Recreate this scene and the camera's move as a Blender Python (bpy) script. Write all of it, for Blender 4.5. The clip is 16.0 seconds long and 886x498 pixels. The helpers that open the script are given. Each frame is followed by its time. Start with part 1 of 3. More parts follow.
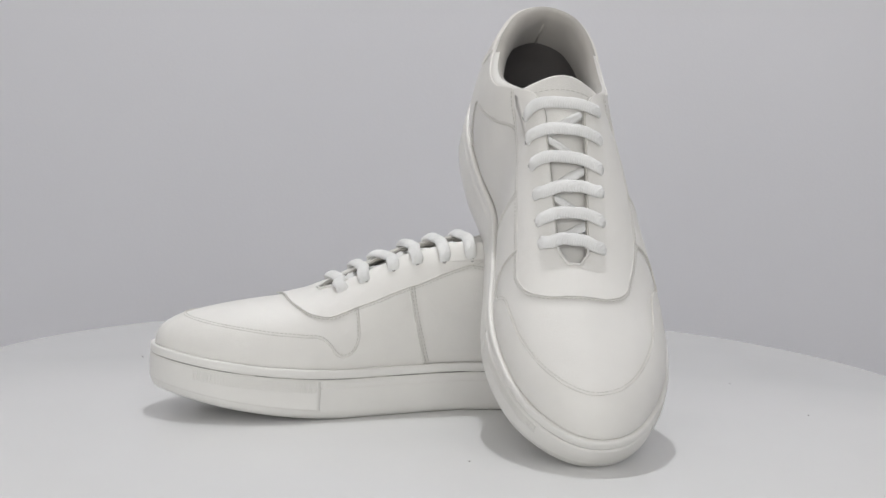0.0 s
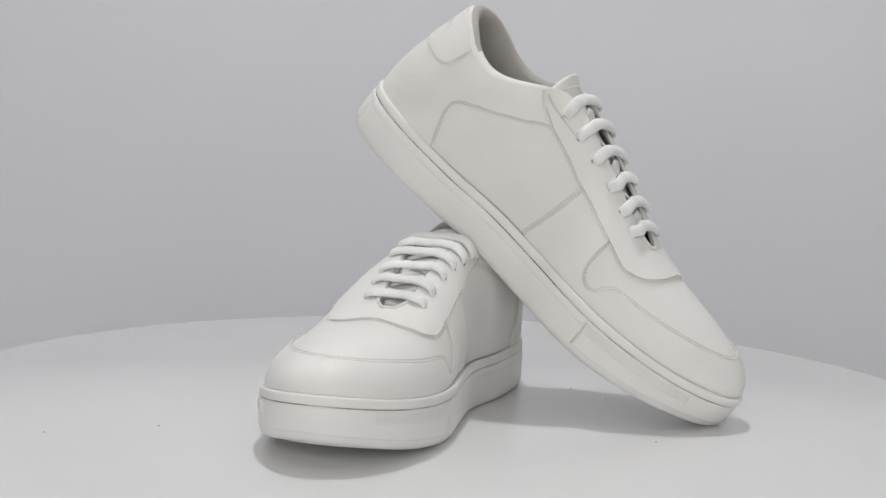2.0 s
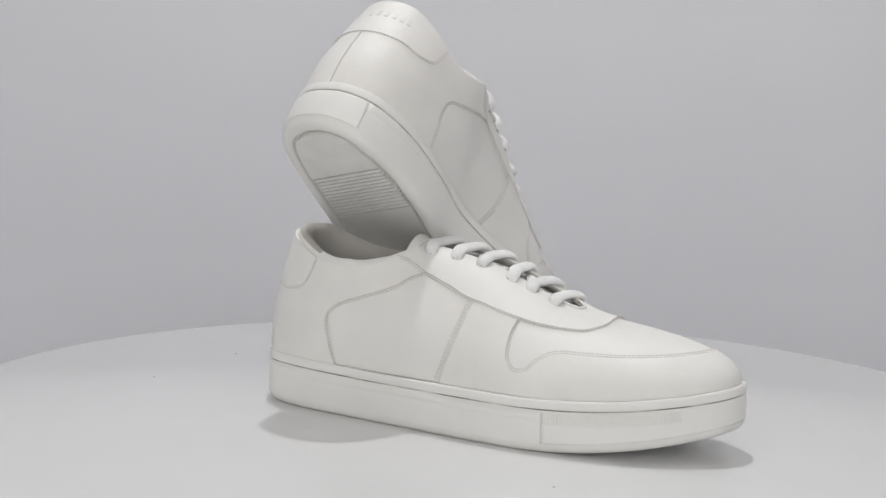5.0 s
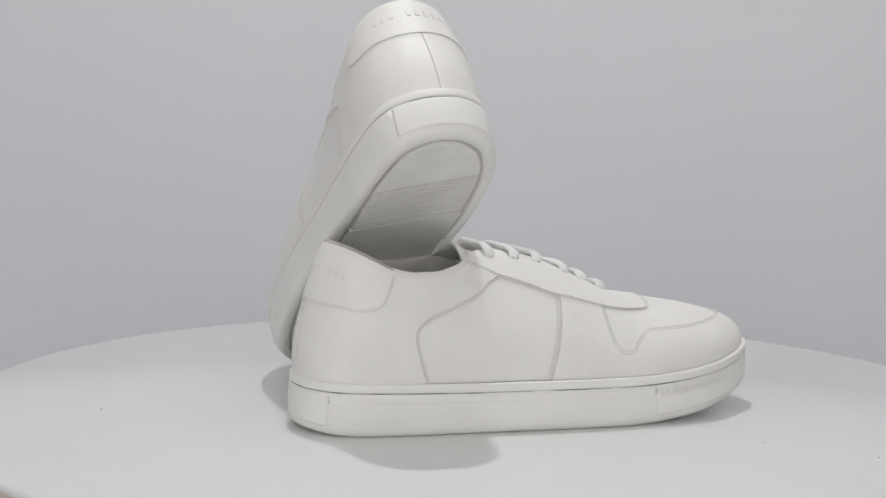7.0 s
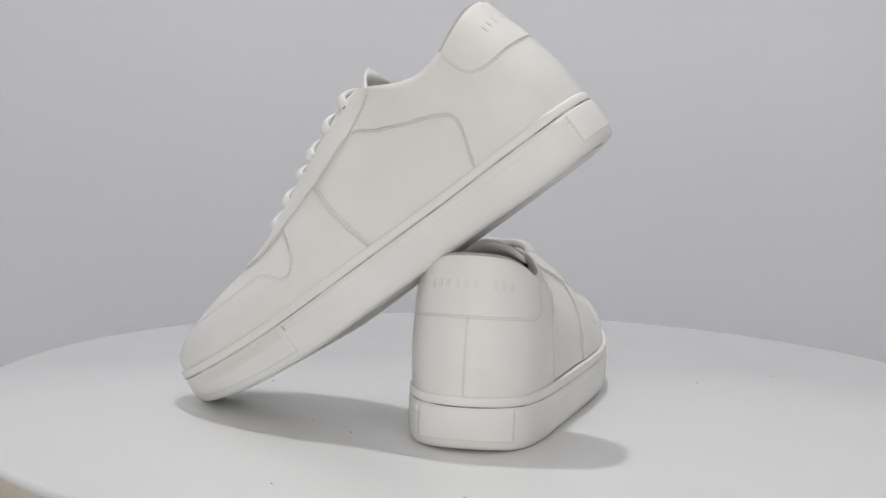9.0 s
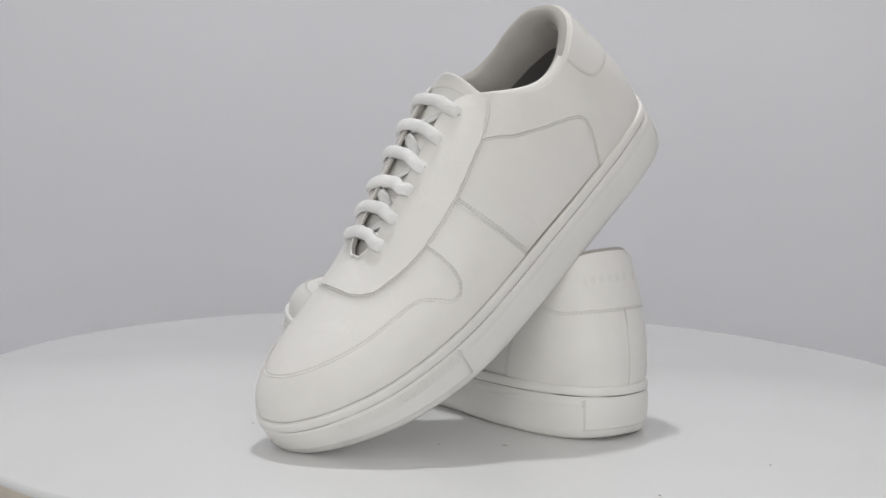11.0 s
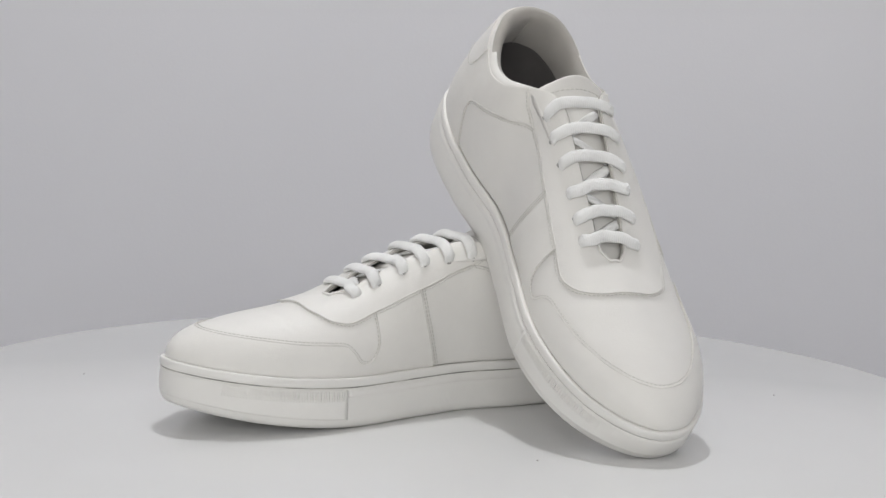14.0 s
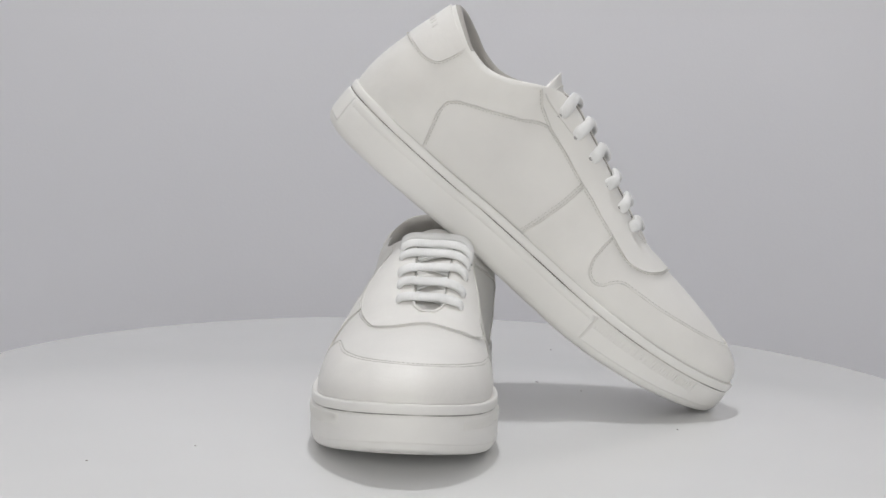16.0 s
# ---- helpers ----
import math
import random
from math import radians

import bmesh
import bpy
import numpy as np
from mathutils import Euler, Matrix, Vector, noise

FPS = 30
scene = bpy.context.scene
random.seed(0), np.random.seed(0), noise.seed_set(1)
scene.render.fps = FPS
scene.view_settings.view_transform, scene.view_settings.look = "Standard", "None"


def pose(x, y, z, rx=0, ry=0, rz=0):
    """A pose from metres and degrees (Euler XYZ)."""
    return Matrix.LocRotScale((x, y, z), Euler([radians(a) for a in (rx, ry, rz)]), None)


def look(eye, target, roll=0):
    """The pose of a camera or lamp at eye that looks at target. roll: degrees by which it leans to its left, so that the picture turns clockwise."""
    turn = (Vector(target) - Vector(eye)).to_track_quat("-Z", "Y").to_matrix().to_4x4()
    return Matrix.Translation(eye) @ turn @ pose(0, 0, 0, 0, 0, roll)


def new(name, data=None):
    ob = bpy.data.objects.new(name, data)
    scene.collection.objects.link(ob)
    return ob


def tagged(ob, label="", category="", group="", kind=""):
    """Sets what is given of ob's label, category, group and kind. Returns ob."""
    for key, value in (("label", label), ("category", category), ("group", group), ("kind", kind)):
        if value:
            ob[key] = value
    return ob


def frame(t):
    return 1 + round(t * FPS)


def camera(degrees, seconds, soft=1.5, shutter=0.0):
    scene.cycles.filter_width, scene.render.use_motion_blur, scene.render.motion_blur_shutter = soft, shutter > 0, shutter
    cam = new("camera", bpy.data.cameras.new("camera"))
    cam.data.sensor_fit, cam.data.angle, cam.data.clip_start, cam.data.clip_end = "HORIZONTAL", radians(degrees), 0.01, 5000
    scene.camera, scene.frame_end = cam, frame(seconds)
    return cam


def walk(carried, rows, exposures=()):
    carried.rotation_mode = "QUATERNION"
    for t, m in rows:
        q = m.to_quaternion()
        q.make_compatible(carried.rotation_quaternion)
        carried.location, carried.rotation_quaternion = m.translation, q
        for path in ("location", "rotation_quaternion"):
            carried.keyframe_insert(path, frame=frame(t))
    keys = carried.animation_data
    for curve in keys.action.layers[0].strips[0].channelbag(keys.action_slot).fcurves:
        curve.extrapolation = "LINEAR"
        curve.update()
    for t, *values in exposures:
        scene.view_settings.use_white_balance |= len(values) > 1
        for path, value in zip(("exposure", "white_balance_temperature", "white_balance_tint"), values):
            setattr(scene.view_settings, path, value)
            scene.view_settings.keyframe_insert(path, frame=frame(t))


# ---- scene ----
# ---------------------------------------------------------------- camera
cam = camera(29.18, 16.0, soft=1.5, shutter=0.3)
EYE = Vector((0.0, -1.02, 0.2236))
YAW, PITCH, ROLL = radians(0.756), radians(7.077), 1.851
AIM = EYE + Vector((-math.sin(YAW) * math.cos(PITCH), math.cos(YAW) * math.cos(PITCH), -math.sin(PITCH)))
walk(cam, [(0.0, look(EYE, AIM, ROLL)), (16.0, look(EYE, AIM, ROLL))], exposures=[(0.0, -0.37), (16.0, -0.37)])
SPIN = 26.849          # degrees a second, anticlockwise from above
FLOOR_Z, CEIL_Z = -0.75, 1.9

# ---------------------------------------------------------------- light
world = bpy.data.worlds.new("world")
scene.world = world
world.use_nodes = True
sky = world.node_tree.nodes.new("ShaderNodeTexSky")
sky.sky_type, sky.sun_disc, sky.sun_elevation, sky.sun_rotation = "NISHITA", False, radians(35), radians(200)
world.node_tree.links.new(sky.outputs[0], world.node_tree.nodes["Background"].inputs[0])
world.node_tree.nodes["Background"].inputs[1].default_value = 0.08


def area_lamp(name, m, power, sx, sy, colour, shape="RECTANGLE"):
    data = bpy.data.lights.new(name, "AREA")
    data.energy, data.shape, data.size, data.size_y, data.color = power, shape, sx, sy, colour
    ob = new(name, data)
    ob.matrix_world = m
    return ob


area_lamp("ceiling_bulb", look((-0.05, 0.35, CEIL_Z - 0.09), (0, 0.05, 0)), 15.5, 0.07, 0.07, (0.975, 0.985, 1.0), "DISK")
# added fill from behind the camera; its window is unseen
area_lamp("front_fill", look((-0.1, -2.18, 0.72), (0.0, 0, 0.25)), 23.0, 2.4, 1.0, (1.0, 0.982, 0.935))
# four unseen panels added overhead to even out the light
FILL_PANELS = [(-1.15, -1.05), (1.15, -1.05), (-1.15, 0.2), (1.15, 0.2)]
for px, py in FILL_PANELS:
    area_lamp("overhead_fill", pose(px, py, CEIL_Z - 0.03), 0.5, 1.1, 0.55, (0.985, 0.99, 0.985))


# ---------------------------------------------------------------- materials
def material(name, colour, rough=0.5, metal=0.0, tone=0.05, tone_scale=8.0, grain=0.0, grain_scale=900.0, sheen=0.0, detail=4.0, dents=0.0, vary=0.07):
    """A surface with broad tone changes and fine relief, in object metres."""
    mat = bpy.data.materials.new(name)
    mat.use_nodes = True
    nt = mat.node_tree
    b = nt.nodes["Principled BSDF"]
    b.inputs["Roughness"].default_value, b.inputs["Metallic"].default_value = rough, metal
    if sheen:
        b.inputs["Sheen Weight"].default_value = sheen
    co = nt.nodes.new("ShaderNodeTexCoord")
    n1 = nt.nodes.new("ShaderNodeTexNoise")
    n1.inputs["Scale"].default_value, n1.inputs["Detail"].default_value = tone_scale, detail
    nt.links.new(co.outputs["Object"], n1.inputs["Vector"])
    ramp = nt.nodes.new("ShaderNodeValToRGB")
    ramp.color_ramp.elements[0].position, ramp.color_ramp.elements[1].position = 0.3, 0.7
    ramp.color_ramp.elements[0].color = (*[c * (1 - tone) for c in colour], 1)
    ramp.color_ramp.elements[1].color = (*[min(1, c * (1 + tone)) for c in colour], 1)
    nt.links.new(n1.outputs[0], ramp.inputs[0])
    nt.links.new(ramp.outputs[0], b.inputs["Base Color"])
    n2 = nt.nodes.new("ShaderNodeTexNoise")
    n2.inputs["Scale"].default_value, n2.inputs["Detail"].default_value = grain_scale, 3
    nt.links.new(co.outputs["Object"], n2.inputs["Vector"])
    mr = nt.nodes.new("ShaderNodeMapRange")
    mr.inputs["To Min"].default_value, mr.inputs["To Max"].default_value = max(0.02, rough - vary), min(1, rough + vary)
    nt.links.new(n2.outputs[0], mr.inputs[0])
    nt.links.new(mr.outputs[0], b.inputs["Roughness"])
    if grain:
        bump = nt.nodes.new("ShaderNodeBump")
        bump.inputs["Strength"].default_value, bump.inputs["Distance"].default_value = grain, 0.0006
        nt.links.new(n2.outputs[0], bump.inputs["Height"])
        nt.links.new(bump.outputs[0], b.inputs["Normal"])
        if dents:
            n3 = nt.nodes.new("ShaderNodeTexNoise")
            n3.inputs["Scale"].default_value, n3.inputs["Detail"].default_value, n3.inputs["Distortion"].default_value = 42, 3, 0.8
            nt.links.new(co.outputs["Object"], n3.inputs["Vector"])
            soft = nt.nodes.new("ShaderNodeBump")
            soft.inputs["Strength"].default_value, soft.inputs["Distance"].default_value = dents, 0.004
            nt.links.new(n3.outputs[0], soft.inputs["Height"])
            nt.links.new(bump.outputs[0], soft.inputs["Normal"])
            nt.links.new(soft.outputs[0], b.inputs["Normal"])
    return mat


def woven(name, colour, scale, strength, rough=0.9, direction="X"):
    """Cloth with a visible rib."""
    mat = material(name, colour, rough, tone=0.08, tone_scale=60, sheen=0.2)
    nt = mat.node_tree
    co = nt.nodes.new("ShaderNodeTexCoord")
    w = nt.nodes.new("ShaderNodeTexWave")
    w.wave_type, w.bands_direction = "BANDS", direction
    w.inputs["Scale"].default_value, w.inputs["Distortion"].default_value = scale, 1.5
    w.inputs["Detail"].default_value, w.inputs["Detail Scale"].default_value = 2, 3
    nt.links.new(co.outputs["Object"], w.inputs["Vector"])
    bump = nt.nodes.new("ShaderNodeBump")
    bump.inputs["Strength"].default_value, bump.inputs["Distance"].default_value = strength, 0.0008
    nt.links.new(w.outputs[0], bump.inputs["Height"])
    nt.links.new(bump.outputs[0], nt.nodes["Principled BSDF"].inputs["Normal"])
    return mat


LEATHER = material("white_leather", (0.803, 0.788, 0.758), 0.5, tone=0.025, tone_scale=28, grain=0.25, grain_scale=1400, dents=0.16)
LEATHER_PANEL = material("white_leather_panel", (0.803, 0.788, 0.754), 0.48, tone=0.03, tone_scale=34, grain=0.22, grain_scale=1500, dents=0.16)
RUBBER = material("white_rubber", (0.80, 0.788, 0.758), 0.45, tone=0.035, tone_scale=22, grain=0.08, grain_scale=700, dents=0.08)
TREAD = material("white_rubber_tread", (0.75, 0.74, 0.71), 0.55, tone=0.06, tone_scale=40, grain=0.15, grain_scale=800)
THREAD = material("white_thread", (0.68, 0.67, 0.63), 0.8, tone=0.05, tone_scale=300)
LACE = woven("white_cotton_lace", (0.84, 0.84, 0.83), 420, 0.3, 0.9, "DIAGONAL")
LINING = material("grey_mesh_lining", (0.46, 0.44, 0.41), 0.95, tone=0.05, tone_scale=60, grain=0.7, grain_scale=1700, sheen=0.2)
INSOLE = material("dark_insole", (0.085, 0.078, 0.078), 0.9, tone=0.15, tone_scale=60, grain=0.5, grain_scale=900)
INNER = material("dark_grey_lining", (0.16, 0.15, 0.15), 0.95, tone=0.1, tone_scale=50, grain=0.3, grain_scale=700)
SEAM_EDGE = material("shaded_seam_edge", (0.76, 0.745, 0.71), 0.8, tone=0.12, tone_scale=120)
GROOVE = material("grubby_groove", (0.42, 0.405, 0.38), 0.8, tone=0.8, tone_scale=60, detail=2.0)
HOLE = material("eyelet_shadow", (0.40, 0.39, 0.375), 0.9)
EMBOSS = material("pressed_leather", (0.77, 0.755, 0.725), 0.55, tone=0.03)
TABLE = material("white_laminate", (0.705, 0.705, 0.702), 0.22, tone=0.012, tone_scale=6, vary=0.012, grain_scale=12)
EDGE = material("beige_edge_band", (0.62, 0.56, 0.48), 0.5, tone=0.1, tone_scale=30)
METAL = material("grey_metal", (0.55, 0.55, 0.56), 0.35, 0.9)
WALL = material("grey_white_paint", (0.738, 0.740, 0.777), 0.9, tone=0.02, tone_scale=1.6, grain=0.2, grain_scale=260)
CEILING = material("white_ceiling_paint", (0.82, 0.82, 0.82), 0.9, tone=0.02, tone_scale=2)
FLOOR = material("pale_floor", (0.55, 0.53, 0.50), 0.6, tone=0.08, tone_scale=3, grain=0.1)
SPECK = material("dark_dust", (0.28, 0.27, 0.25), 0.9)
GLASS = material("added_frame_white", (0.8, 0.8, 0.8), 0.4)
GLOW = bpy.data.materials.new("lamp_diffuser")
GLOW.use_nodes = True
GLOW.node_tree.nodes["Principled BSDF"].inputs["Emission Color"].default_value = (1, 0.97, 0.93, 1)
GLOW.node_tree.nodes["Principled BSDF"].inputs["Emission Strength"].default_value = 0.8


# ---------------------------------------------------------------- mesh helpers
def mesh_part(name, verts, faces, mat, parent=None, label="", smooth=True, sharp=0.0):
    """One mesh object from vertices and faces, under its thing."""
    me = bpy.data.meshes.new(name)
    me.from_pydata([tuple(map(float, v)) for v in verts], [], faces)
    bm = bmesh.new()
    bm.from_mesh(me)
    bmesh.ops.remove_doubles(bm, verts=bm.verts, dist=1e-6)
    bmesh.ops.recalc_face_normals(bm, faces=bm.faces)
    for f in bm.faces:
        f.smooth = smooth
    if sharp:
        for e in bm.edges:
            if len(e.link_faces) == 2 and e.calc_face_angle(0) > sharp:
                e.smooth = False
    bm.to_mesh(me)
    bm.free()
    me.materials.append(mat)
    ob = new(name, me)
    if parent is not None:
        ob.parent = parent
    if label:
        tagged(ob, label)
    return ob


def box_geo(sx, sy, sz, bevel=0.0):
    bm = bmesh.new()
    bmesh.ops.create_cube(bm, size=1.0)
    for v in bm.verts:
        v.co = Vector((v.co.x * sx, v.co.y * sy, v.co.z * sz))
    if bevel:
        bmesh.ops.bevel(bm, geom=bm.edges[:], offset=bevel, segments=2, affect="EDGES")
    out = [v.co.copy() for v in bm.verts], [[v.index for v in f.verts] for f in bm.faces]
    bm.free()
    return out


def box(name, cx, cy, cz, sx, sy, sz, mat, parent=None, bevel=0.0, label=""):
    v, f = box_geo(sx, sy, sz, bevel)
    return mesh_part(name, [p + Vector((cx, cy, cz)) for p in v], f, mat, parent, label, smooth=False)


def turned(name, profile, mat, parent=None, n=96, label="", at=(0, 0, 0)):
    """A solid of revolution about z from a closed (r, z) profile."""
    verts, faces = [], []
    k = len(profile)
    for i in range(n):
        a = 2 * math.pi * i / n
        for r, z in profile:
            verts.append((at[0] + r * math.cos(a), at[1] + r * math.sin(a), at[2] + z))
    for i in range(n):
        for j in range(k - 1):
            a, b = i * k + j, ((i + 1) % n) * k + j
            faces.append((a, b, b + 1, a + 1))
    return mesh_part(name, verts, faces, mat, parent, label, smooth=True, sharp=radians(50))


def cubic(knots, u, level=()):
    """Smooth interpolation through rows (u, values...); the columns in level leave and arrive level."""
    k = np.array(knots, float)
    x, y = k[:, 0], k[:, 1:]
    d = np.gradient(y, x, axis=0, edge_order=1)
    for c in level:
        d[0, c] = d[-1, c] = 0
    u = np.atleast_1d(np.asarray(u, float))
    i = np.clip(np.searchsorted(x, u) - 1, 0, len(x) - 2)
    h = (x[i + 1] - x[i])[:, None]
    t = np.clip((u - x[i])[:, None] / h, 0, 1)
    return ((1 + 2 * t) * (1 - t) ** 2 * y[i] + t * (1 - t) ** 2 * h * d[i] + t * t * (3 - 2 * t) * y[i + 1] + t * t * (t - 1) * h * d[i + 1])


def resample(p, n):
    p = np.asarray(p, float)
    s = np.r_[0, np.cumsum(np.linalg.norm(np.diff(p, axis=0), axis=1))]
    return np.stack([np.interp(np.linspace(0, s[-1], n), s, p[:, k]) for k in range(p.shape[1])], 1)


def spline(points, step):
    """A smooth line through points, sampled about every step."""
    p = np.asarray(points, float)
    s = np.r_[0, np.cumsum(np.linalg.norm(np.diff(p, axis=0), axis=1))]
    n = max(3, int(s[-1] / step))
    return cubic(np.c_[s, p], np.linspace(0, s[-1], n + 1))


# ---------------------------------------------------------------- the shoe's form
# x from heel to toe, y to the big-toe side, z up from the ground
SOLE = [(0, 0.001), (0.0032, 0.016), (0.016, 0.0300), (0.045, 0.0385), (0.085, 0.0376), (0.122, 0.0322), (0.163, 0.0372), (0.205, 0.0440),
        (0.238, 0.0430), (0.268, 0.0355), (0.289, 0.0225), (0.3000, 0.0080), (0.3015, -0.0060), (0.2960, -0.0210), (0.2800, -0.0365), (0.255, -0.0500), (0.225, -0.0570), (0.190, -0.0590),
        (0.155, -0.0558), (0.118, -0.0505), (0.08, -0.0452), (0.045, -0.0400), (0.016, -0.0310), (0.0032, -0.016)]
TOE_TIP = 11.6          # where the toe's tip lies along the list above


def sole_halves():
    p = np.array(SOLE)
    n = len(p)
    k = np.arange(-3, n + 4)
    c = cubic(np.c_[k, p[k % n]], np.linspace(0, n, 2401))
    cut = int(round(TOE_TIP / n * 2400))
    return {1: resample(c[:cut + 1], 400), -1: resample(c[cut:][::-1], 400)}


HALF = sole_halves()


SPRING = [0.02]        # lift of the toe off the ground


def sole_bottom(x):
    x = np.asarray(x, float)
    return SPRING[0] * np.clip((x - 0.187) / 0.1145, 0, 1.2) ** 1.9 + 0.002 * np.clip((0.03 - x) / 0.03, 0, 1) ** 2


def sole_top(x):
    x = np.asarray(x, float)
    return 0.0297 + 0.0112 * np.clip((x - 0.185) / 0.1175, 0, 1.2) ** 2 + 0.0018 * np.clip((0.09 - x) / 0.09, 0, 1)


def outline(g, side):
    """Point of the sole's outline and its outward direction; g from 0 at the heel to 1 at the toe."""
    c = HALF[side]
    i = np.clip(np.asarray(g, float), 0, 1) * (len(c) - 1)
    k = np.arange(len(c))
    p = np.stack([np.interp(i, k, c[:, 0]), np.interp(i, k, c[:, 1])], -1)
    d = np.gradient(c, axis=0)
    d = np.stack([np.interp(i, k, d[:, 0]), np.interp(i, k, d[:, 1])], -1)
    d[np.asarray(g) <= 1e-6] = (0, side)
    d[np.asarray(g) >= 1 - 1e-6] = (HALF[-1][-2] - HALF[1][-2]) * side
    n = np.stack([-d[..., 1] * side, d[..., 0] * side], -1)
    return p, n / np.linalg.norm(n, axis=-1, keepdims=True)


def g_at(x, side):
    """Where along one side of the outline a given x lies."""
    c = HALF[side]
    return float(np.interp(x, c[:, 0], np.linspace(0, 1, len(c))))


def ring_outline(n):
    """Closed outline: heel, big-toe side, toe, outer side; points and outward directions."""
    g = np.linspace(0, 1, n // 2 + 1)
    a, na = outline(g, 1)
    b, nb = outline(g[1:-1][::-1], -1)
    return np.r_[a, b], np.r_[na, nb]


# opening edge: g, x, |y|, z
RIM = [(0.00, 0.0165, 0.000, 0.1040), (0.06, 0.0215, 0.0165, 0.1025), (0.13, 0.034, 0.0275, 0.0965), (0.19, 0.048, 0.0325, 0.0903),
       (0.25, 0.0655, 0.0345, 0.0885), (0.305, 0.0825, 0.0325, 0.0950), (0.345, 0.0940, 0.0265, 0.1030), (0.375, 0.1020, 0.0180, 0.1075),
       (0.41, 0.113, 0.0132, 0.1075), (0.475, 0.134, 0.0118, 0.1000), (0.535, 0.155, 0.0110, 0.0915), (0.595, 0.175, 0.0100, 0.0830),
       (0.66, 0.192, 0.0090, 0.0752), (0.78, 0.2005, 0.0055, 0.0716), (1.00, 0.2025, 0.000, 0.0708)]
# how the wall bends: g, lift at the foot, share outward at the top, drop at the top, swell
BEND = [(0.0, 0.38, 0.20, 0.30, 0.002), (0.15, 0.38, 0.25, 0.32, 0.003), (0.30, 0.40, 0.30, 0.30, 0.002), (0.40, 0.40, 0.42, 0.09, 0.001), (0.55, 0.40, 0.44, 0.05, 0.001),
        (0.66, 0.45, 0.45, 0.08, 0.001), (0.80, 0.55, 0.50, 0.20, 0.001), (1.0, 0.60, 0.55, 0.20, 0.001)]


def lean(x):
    """How far the opening lies towards the big-toe side of the shoe's middle line."""
    return np.interp(x, [0.03, 0.08, 0.12, 0.19, 0.23, 0.28], [0, 0.0028, 0.0042, 0.0042, 0.003, 0.0005])


SAG = [0.0]             # how far the opening's front corners are pushed down


def rim_edge(g):
    """The opening's edge, pushed down at its front corners by what leans on it."""
    t = cubic(RIM, g, (0, 2))
    t[:, 2] -= SAG[0] * np.interp(g, [0.25, 0.335, 0.40, 0.52], [0, 1, 1, 0])
    return t


def wall_point(g, v, side):
    """The upper's surface; v from 0 at the sole to 1 at the opening's edge."""
    g, v = np.broadcast_arrays(np.asarray(g, float), np.asarray(v, float))
    shape = g.shape
    g, v = g.ravel(), v.ravel()
    p, n = outline(g, side)
    f = np.c_[p - n * np.interp(g, [0, 0.2, 0.4, 1], [0.0022, 0.0026, 0.0038, 0.0036])[:, None], sole_top(p[:, 0])]
    t = rim_edge(g)
    t[:, 1] = t[:, 1] * side + lean(t[:, 0])
    b = cubic(BEND, g, (0, 1, 2, 3))
    if side > 0:
        b[:, 3] += np.interp(g, [0.2, 0.35, 0.55, 0.72], [0, 0.0045, 0.0045, 0])
    h = (t[:, 2] - f[:, 2])[:, None]
    z = np.array([[0, 0, 1.0]])
    flat = (f - t) * [[1, 1, 0]]
    out = np.c_[n, np.zeros(len(n))]
    p1 = f + z * h * b[:, :1] + out * b[:, 3:4]
    p2 = t + flat * b[:, 1:2] - z * h * b[:, 2:3] + out * b[:, 3:4]
    v = v[:, None]
    s = f * (1 - v) ** 3 + p1 * 3 * v * (1 - v) ** 2 + p2 * 3 * v * v * (1 - v) + t * v ** 3
    return s.reshape(*shape, 3)


def surf(q, w):
    """Surface by one running coordinate: q from -1 (toe) over the outer side to 0 (heel), over the inner side to 1 (toe).
    Values past 1 go on over the toe."""
    q, w = np.broadcast_arrays(np.asarray(q, float), np.asarray(w, float))
    q = np.where(q > 1, q - 2, np.where(q < -1, q + 2, q))
    a, b = wall_point(np.abs(q), w, 1), wall_point(np.abs(q), w, -1)
    return np.where((q >= 0)[..., None], a, b)


def surf_normal(q, w):
    e = 2e-3
    q, w = np.asarray(q, float), np.asarray(w, float)
    dq = surf(q + e, w) - surf(q - e, w)
    dw = surf(q, np.minimum(w + e, 1)) - surf(q, np.maximum(w - e, 0))
    n = np.cross(dq, dw)
    n /= np.maximum(np.linalg.norm(n, axis=-1, keepdims=True), 1e-12)
    return n


GQ, GW = np.meshgrid(np.linspace(0, 1, 241), np.linspace(0, 1, 101), indexing="ij")
CLOUD = {1: wall_point(GQ, GW, 1).reshape(-1, 3), -1: wall_point(GQ, GW, -1).reshape(-1, 3)}


def find(points, side):
    """Surface coordinates (g, w) nearest to the given places (x, |y|, z); y None: by the side view."""
    out = []
    for x, y, z in points:
        c = CLOUD[side]
        d = (c[:, 0] - x) ** 2 + (c[:, 2] - z) ** 2
        if y is not None:
            d = d + (c[:, 1] - side * y - float(lean(x))) ** 2
        k = int(np.argmin(d))
        g0, w0 = GQ.ravel()[k], GW.ravel()[k]
        for step in (1.0, 0.2):
            dg, dw = np.meshgrid(np.linspace(-1, 1, 11) / 240 * step, np.linspace(-1, 1, 11) / 100 * step, indexing="ij")
            gg, ww = np.clip(g0 + dg, 0, 1).ravel(), np.clip(w0 + dw, 0, 1).ravel()
            p = wall_point(gg, ww, side)
            d = (p[:, 0] - x) ** 2 + (p[:, 2] - z) ** 2
            if y is not None:
                d = d + (p[:, 1] - side * y - float(lean(x))) ** 2
            k = int(np.argmin(d))
            g0, w0 = gg[k], ww[k]
        out.append((g0, w0))
    return np.array(out)


